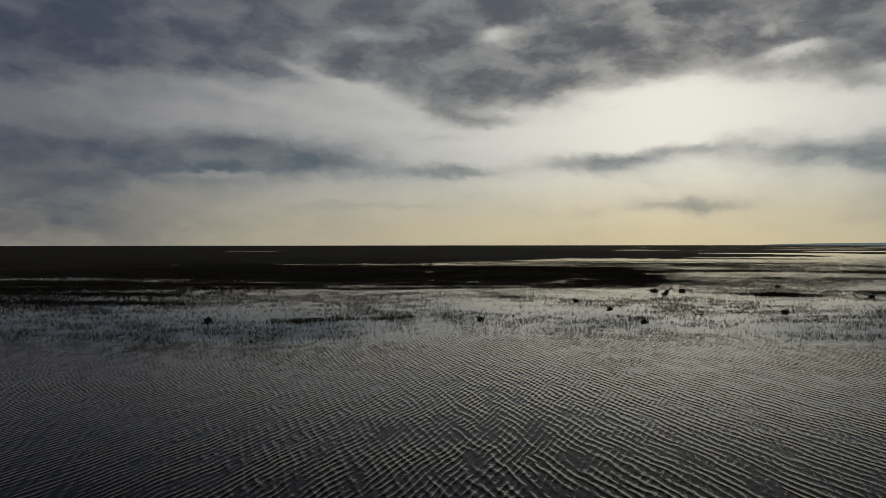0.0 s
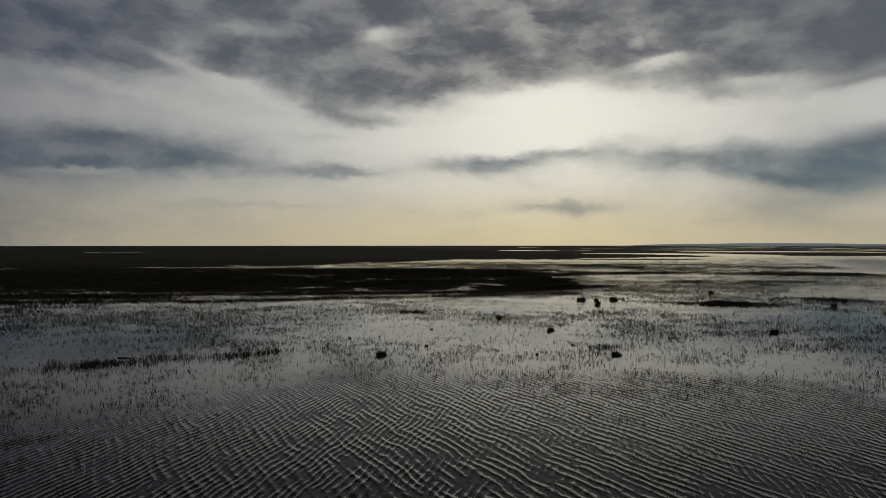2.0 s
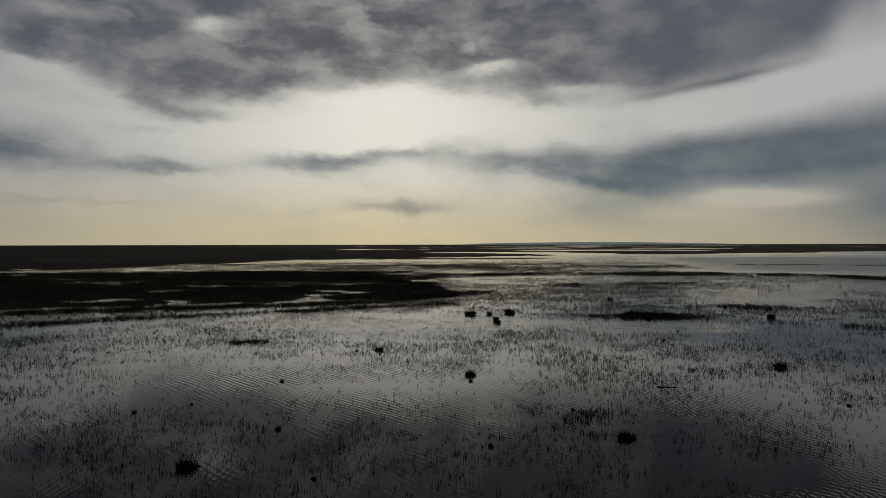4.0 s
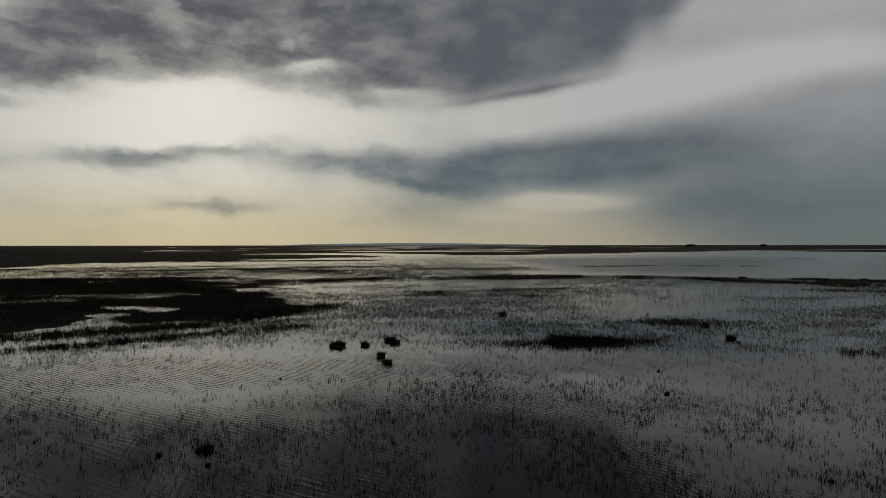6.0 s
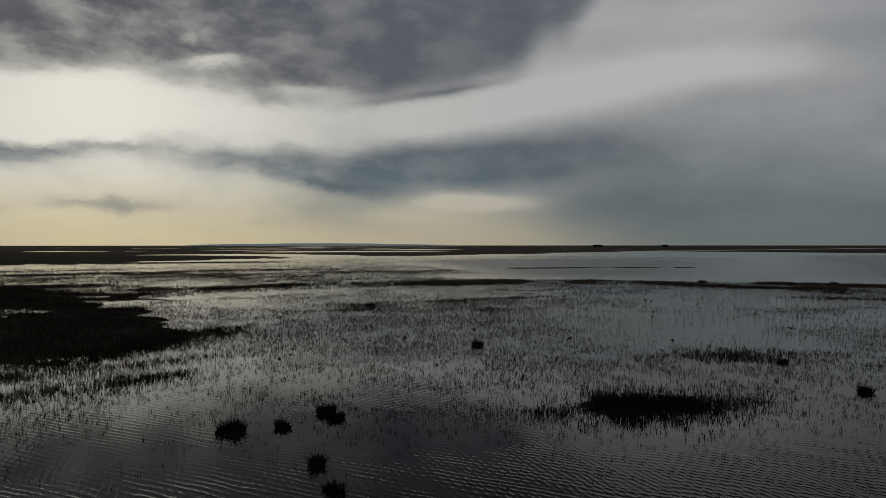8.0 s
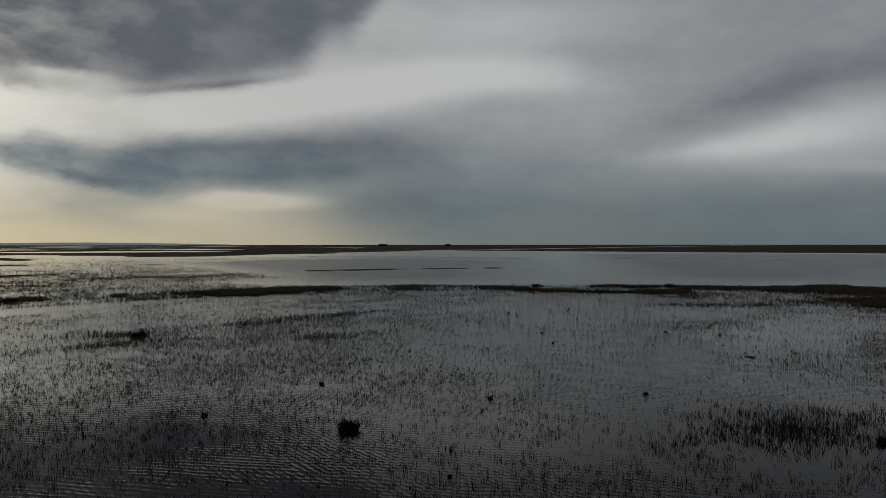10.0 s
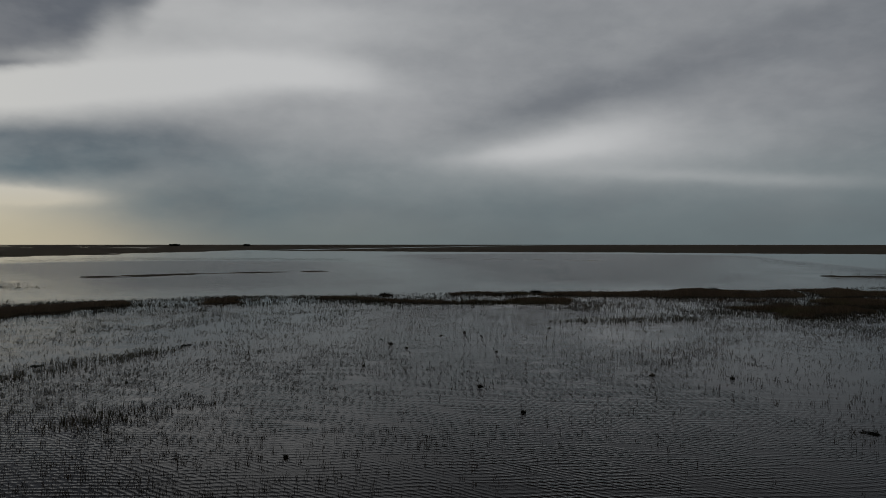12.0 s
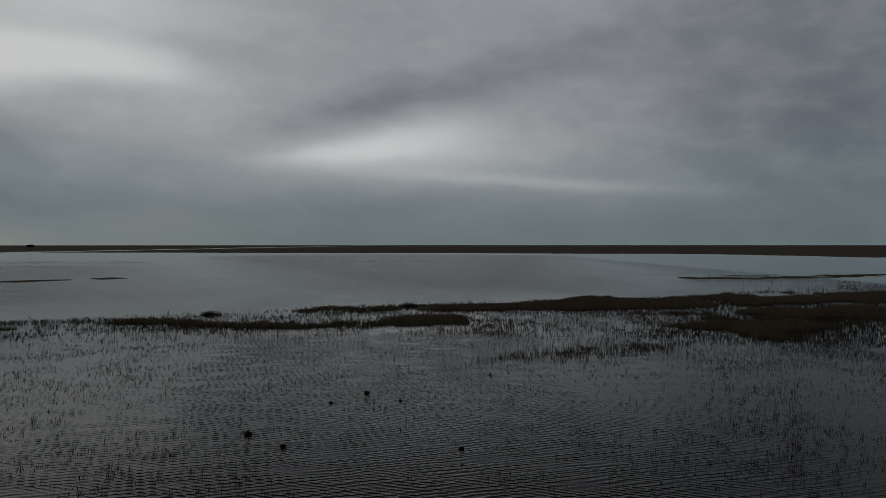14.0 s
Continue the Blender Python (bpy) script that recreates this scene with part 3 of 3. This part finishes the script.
near_box, far_box = (-60, 150, 34, 150), (-160, 330, 40, 320)
reed_stuff("reeds", 680000, near_box, lambda x, y: (to_path(x, y) < 48) * plan.at(plan.growth, x, y), 5, 0.05, 0.07, 0.16, 0.016, 100, "sparse dark marsh reeds standing in shallow water", False)
reed_stuff("far_reeds", 1900000, far_box, lambda x, y: plan.at(plan.growth, x, y) * np.clip(1.7 - to_path(x, y) / 110, 0.12, 1) * (to_path(x, y) >= 48), 4, 0.09, 0.12, 0.20, 0.038, 200, "distant reeds in shallow marsh water", False)


def mats(name, banks, per_metre, mat, seed, label):
    """Reeds packed along each of the banks given, thinning out at the rims."""
    r = np.random.RandomState(seed)
    xs, ys = [], []
    for ax, ay, bx, by, ra, rb in banks:
        long = math.hypot(bx - ax, by - ay)
        n = int(per_metre * (long + ra + rb) * (ra + rb + 1.0))
        t = r.rand(n) * (1 + (ra + rb) / long) - ra / long
        side = r.randn(n) * 0.55 * (ra + (rb - ra) * np.clip(t, 0, 1))
        narrow = np.sqrt(np.clip(1 - (2 * t - 1) ** 6, 0.05, 1))
        side = side * narrow
        ux, uy = (bx - ax) / long, (by - ay) / long
        x, y = ax + ux * long * t - uy * side, ay + uy * long * t + ux * side
        x, y = x + 0.5 * vnoise(x, y, 2.5, 51), y + 0.5 * vnoise(x, y, 2.5, 52)
        keep = r.rand(n) < np.clip(0.8 + 0.8 * vnoise(x, y, 1.7, 53, 2), 0.1, 1) * narrow ** 1.5
        xs.append(x[keep])
        ys.append(y[keep])
    x, y = tufted(np.concatenate(xs), np.concatenate(ys), 3, 0.06, seed)
    h = (0.10 + 0.18 * r.rand(len(x))) * (1 + 0.4 * vnoise(x, y, 1.5, 54))
    z = np.maximum(plan.at(plan.land, x, y), 0) - 0.04
    me = blades(name, x, y, z, h + 0.04, 0.02 + 0.02 * r.rand(len(x)), 0.1 + 0.5 * r.rand(len(x)), mat, seed + 1, False)
    return tagged(new(name, me), label, "reeds", kind="stuff")


mats("reed_mats", MATS, 26, SEDGE, 300, "thick dark mats of reeds in the shallows")
mats("reed_island", [(40.6, 88.6, 44.2, 86.2, 2.7, 2.5)], 90, SEDGE, 305, "rounded dark island of dense reeds in shallow water")
mats("reed_bed", [(54.2, 92.4, 60.2, 88.2, 2.6, 2.4)], 20, OLIVE, 307, "low brown-green bed of dense reeds in shallow water")
mats("loose_reed_mats", SOFT_MATS, 15, OLIVE, 310, "loose mats of dull brown reeds in the shallows")
reed_stuff("reed_stubs", 9000, (-60, 60, 4, 50), lambda x, y: np.clip(0.1 + 0.7 * vnoise(x, y, 8, 31), 0, 1), 3, 0.03, 0.04, 0.10, 0.012, 400, "scattered short reed stubs in open water", False)

# dead grass that covers the banks: sedge in the west, its colour darkened for the backlight, brown grass on the eastern
# levees
def bank_cover(name, count, box, mat, seed, label):
    x, y = scatter(count, *box, lambda x, y: np.clip(0.1 + plan.at(plan.land, x, y) * 18, 0, 1) * (plan.at(plan.land, x, y) > 0) * np.clip(1.5 - np.hypot(x - 60, y - 110) / 120, 0.15, 1), seed)
    r = np.random.RandomState(seed)
    h = (0.08 + 0.22 * r.rand(len(x))) * (1 + 0.5 * vnoise(x, y, 4, 71))
    z = np.maximum(plan.at(plan.land, x, y), 0) - 0.06
    me = blades(name, x, y, z, h + 0.06, 0.03 + 0.04 * r.rand(len(x)), 0.7 * r.rand(len(x)), mat, seed + 1, False)
    return tagged(new(name, me), label, "grass", kind="stuff")


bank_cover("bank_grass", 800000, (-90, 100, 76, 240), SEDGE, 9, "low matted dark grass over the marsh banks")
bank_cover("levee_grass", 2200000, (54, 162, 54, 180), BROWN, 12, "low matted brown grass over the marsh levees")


def part(name, me, parent, label=""):
    ob = new(name, me)
    ob.parent = parent
    return tagged(ob, label)


def tussock_meshes(size, high, seed, leafy=None):
    mound_size = 0.4 if leafy else 0.85
    leafy = leafy or SEDGE
    r = np.random.RandomState(seed)
    n = int(220 + 420 * size)
    lobes = [(r.uniform(-0.8, 0.8) * size, r.uniform(-0.5, 0.5) * size, r.uniform(0.2, 0.45) * size) for _ in range(4)] + [(0, 0, size * 0.55)]
    pick = r.choice(len(lobes), n, p=[0.16, 0.16, 0.13, 0.13, 0.42])
    lx, ly, lr = np.array(lobes)[pick].T
    rad = np.sqrt(r.rand(n))
    a = r.rand(n) * 2 * np.pi
    px, py = lx + lr * rad * np.cos(a) * 0.7, ly + lr * rad * np.sin(a) * 0.7
    hh = high * (0.3 + 0.7 * r.rand(n) ** 1.5) * (1 - 0.55 * rad ** 2) * (0.35 + 0.65 * lr / (0.55 * size))
    leaf = blades("foliage", px, py, 0 * px - 0.02, hh, 0.016 + 0.014 * r.rand(n), 0.15 + 1.0 * rad, leafy, seed + 1, True, a)
    bm = bmesh.new()
    for lx, ly, lr in (lobes[4:] if mound_size < 0.5 else lobes):
        made = bmesh.ops.create_icosphere(bm, subdivisions=2, radius=1.0)
        for v in made["verts"]:
            k = 1 + 0.3 * noise.noise(v.co * 2.3 + Vector((seed + lx * 9, 0, 0)))
            v.co = Vector((lx + v.co.x * lr * mound_size * k, ly + v.co.y * lr * mound_size * k, v.co.z * high * 0.12 * k))
    mound = bpy.data.meshes.new("root_mound")
    bm.to_mesh(mound)
    bm.free()
    mound.materials.append(SEDGE)
    return leaf, mound


TUSSOCK_KINDS = [tussock_meshes(1.15, 0.66, 40), tussock_meshes(0.62, 0.5, 50), tussock_meshes(0.38, 0.36, 60), tussock_meshes(0.4, 0.12, 70), tussock_meshes(0.48, 0.46, 65)]


def tussock(x, y, kind, turn=0, scale=1.0):
    ob = new("sedge_tussock")
    tagged(ob, "dark rounded sedge tussock rising from shallow water", "tussock", "sedge tussocks in the marsh")
    ob.matrix_basis = pose(x, y, 0, 0, 0, turn) @ Matrix.Scale(scale, 4)
    leaf, mound = TUSSOCK_KINDS[kind]
    part("root_mound", mound, ob)
    tagged(part("foliage", leaf, ob, "dark upright sedge blades"), kind="stuff")
    return ob


TUSSOCKS = [(29.7, 94.9, 0), (31.1, 94.2, 4), (33.3, 94.9, 1), (33.0, 93.9, 4), (29.5, 89.9, 4), (28.6, 87.8, 4), (50.9, 82.6, 1), (49.9, 103.0, 1),
            (16.0, 77.9, 2), (17.3, 68.8, 2), (31.9, 64.6, 1), (17.0, 57.0, 2)]
TUSSOCKS_MORE = [(4.3, 59.2, 2), (-17.5, 58.9, 1), (76.7, 129.0, 3), (62.7, 129.1, 0), (72.1, 93.4, 3), (56.3, 88.0, 2), (75.5, 165.0, 0),
                 (135.8, 110.8, 0), (127.9, 127.5, 0), (146.2, 89.3, 0), (85.0, 126.1, 3)]
for i, (x, y, kind) in enumerate(TUSSOCKS + TUSSOCKS_MORE):
    tussock(x, y, kind, 47 * i, 0.9 + 0.2 * ((i * 7) % 5) / 4)


# small single clumps of reeds that stand out of the water
CLUMPS = [(7.3, 56.9), (12.8, 57.8), (15.5, 76.4), (27.4, 57.4), (16.7, 67.4), (3.1, 66.8), (4.5, 91.9), (5.1, 67.4), (9.1, 70.7), (14.7, 78.2), (27.5, 65.6), (49.7, 81.4), (7.4, 62.3), (17.7, 60.9), (22.5, 87.1), (33.3, 74.7), (37.4, 78.1), (47.8, 78.8), (49.0, 108.5), (38.7, 106.7)]
CLUMPS_EAST = [(43.2, 99.5), (47.2, 97.9), (60.1, 96.0), (56.2, 101.0), (65.5, 110.3), (55.5, 108.6), (56.5, 101.1), (80.6, 113.4), (99.0, 106.0), (76.8, 106.9), (72.5, 104.5), (74.1, 121.9), (81.2, 99.7), (81.2, 96.3), (93.1, 112.5), (93.4, 109.9), (94.9, 111.3), (87.1, 113.1), (86.8, 107.8), (88.5, 114.5)]
CLUMP_KINDS = [tussock_meshes(0.17, 0.24, 80, REED), tussock_meshes(0.14, 0.20, 90, REED), tussock_meshes(0.20, 0.20, 100, REED)]
for i, (x, y) in enumerate(CLUMPS + CLUMPS_EAST):
    ob = new("reed_clump")
    tagged(ob, "small dark clump of reeds in shallow water", "reed clump", "small reed clumps in the marsh")
    ob.matrix_basis = pose(x, y, 0, 0, 0, 61 * i) @ Matrix.Scale(0.5 + 0.35 * ((i * 5) % 7) / 6, 4)
    leaf, mound = CLUMP_KINDS[i % 3]
    part("root_mound", mound, ob)
    tagged(part("foliage", leaf, ob), kind="stuff")


# ---- the distance ----
def ridge(az0, az1, dist, high, name, seed):
    """A long low hill far off, as a rounded strip with a back slope."""
    n = 80
    t = np.linspace(0, 1, n)
    az = np.radians(az0 + (az1 - az0) * t)
    top = high * np.clip(np.sin(np.pi * t), 0, 1) ** 0.6 * (0.8 + 0.2 * vnoise(t * 100, t * 0, 30, seed))
    rows = []
    for d, k in ((-300, 0.0), (-150, 0.6), (0, 1.0), (150, 0.6), (300, 0.0)):
        rows.append(np.stack([(dist + d) * np.sin(az), (dist + d) * np.cos(az), top * k - 1.0 * (k == 0)], -1))
    co = np.concatenate(rows)
    i, j = np.meshgrid(np.arange(4), np.arange(n - 1), indexing="ij")
    q = np.stack([i * n + j, i * n + j + 1, (i + 1) * n + j + 1, (i + 1) * n + j], -1).reshape(-1, 4)
    return new(name, fast_mesh(name, co, [q], HILL, True))


# distance haze put into the hill: blue-grey colour plus a weak glow of its own
HILL, hn, hb = material("hill_haze_glow", 1.0)
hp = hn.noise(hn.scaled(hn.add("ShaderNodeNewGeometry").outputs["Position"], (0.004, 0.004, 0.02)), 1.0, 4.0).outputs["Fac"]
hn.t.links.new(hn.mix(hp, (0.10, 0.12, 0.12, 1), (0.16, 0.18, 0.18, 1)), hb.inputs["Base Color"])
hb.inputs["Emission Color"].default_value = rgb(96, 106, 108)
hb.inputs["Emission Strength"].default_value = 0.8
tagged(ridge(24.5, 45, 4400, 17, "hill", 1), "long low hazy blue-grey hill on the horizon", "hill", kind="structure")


def thicket(az, dist, wide, high, seed):
    """A far clump of low trees: trunks and a crown of many leaf clumps."""
    ob = new("tree_clump")
    tagged(ob, "small dark clump of trees far off on the plain", "tree clump", "tree clumps on the horizon")
    ob.matrix_basis = pose(dist * math.sin(radians(az)), dist * math.cos(radians(az)), 0, 0, 0, -az)
    r = np.random.RandomState(seed)
    for i in range(5):
        bm = bmesh.new()
        bmesh.ops.create_cone(bm, segments=7, radius1=0.35, radius2=0.12, depth=high * 0.7, cap_ends=True)
        bmesh.ops.translate(bm, verts=bm.verts, vec=(wide * (i - 2) / 5.5, r.uniform(-2, 2), high * 0.35))
        me = bpy.data.meshes.new("trunk")
        bm.to_mesh(me)
        bm.free()
        me.materials.append(WOOD)
        part("trunk", me, ob)
    n = 2600
    cx = wide * (r.randint(0, 5, n) - 2) / 5.5
    px, py = cx + r.randn(n) * wide * 0.09, r.randn(n) * 2.5
    pz = high * (0.35 + 0.6 * r.rand(n)) * (1 - 0.25 * np.abs(px / wide))
    tagged(part("crown", blades("crown", px, py, pz, 0.5 + 0.5 * r.rand(n), 0.8 + 0.5 * r.rand(n), 0.8 + 0 * px, SEDGE, seed + 1, False), ob), kind="stuff")


thicket(54.2, 1500, 16, 5.6, 1)
thicket(59.0, 1500, 10, 5.4, 2)


def driftwood(x, y, long, turn, seed):
    bm = bmesh.new()
    made = bmesh.ops.create_cone(bm, segments=9, radius1=0.028, radius2=0.015, depth=long, cap_ends=True)
    bmesh.ops.subdivide_edges(bm, edges=[e for e in bm.edges if abs(e.verts[0].co.z - e.verts[1].co.z) > 0.1], cuts=6)
    bmesh.ops.rotate(bm, verts=bm.verts, cent=(0, 0, 0), matrix=Matrix.Rotation(radians(90), 3, "Y"))
    for v in bm.verts:
        v.co += 0.06 * noise.noise_vector(Vector((v.co.x * 1.3 + seed, 0, 0))) + 0.012 * noise.noise_vector(v.co * 9)
    me = bpy.data.meshes.new("stick")
    bm.to_mesh(me)
    bm.free()
    me.materials.append(WOOD)
    ob = new("driftwood_stick", me)
    ob.matrix_basis = pose(x, y, 0.01, 0, 2, turn)
    return tagged(ob, "dark wet driftwood stick lying in the shallows", "stick", "driftwood sticks")


driftwood(-8.9, 60.6, 1.5, -25, 1)
driftwood(23.8, 62.7, 1.3, -35, 5)
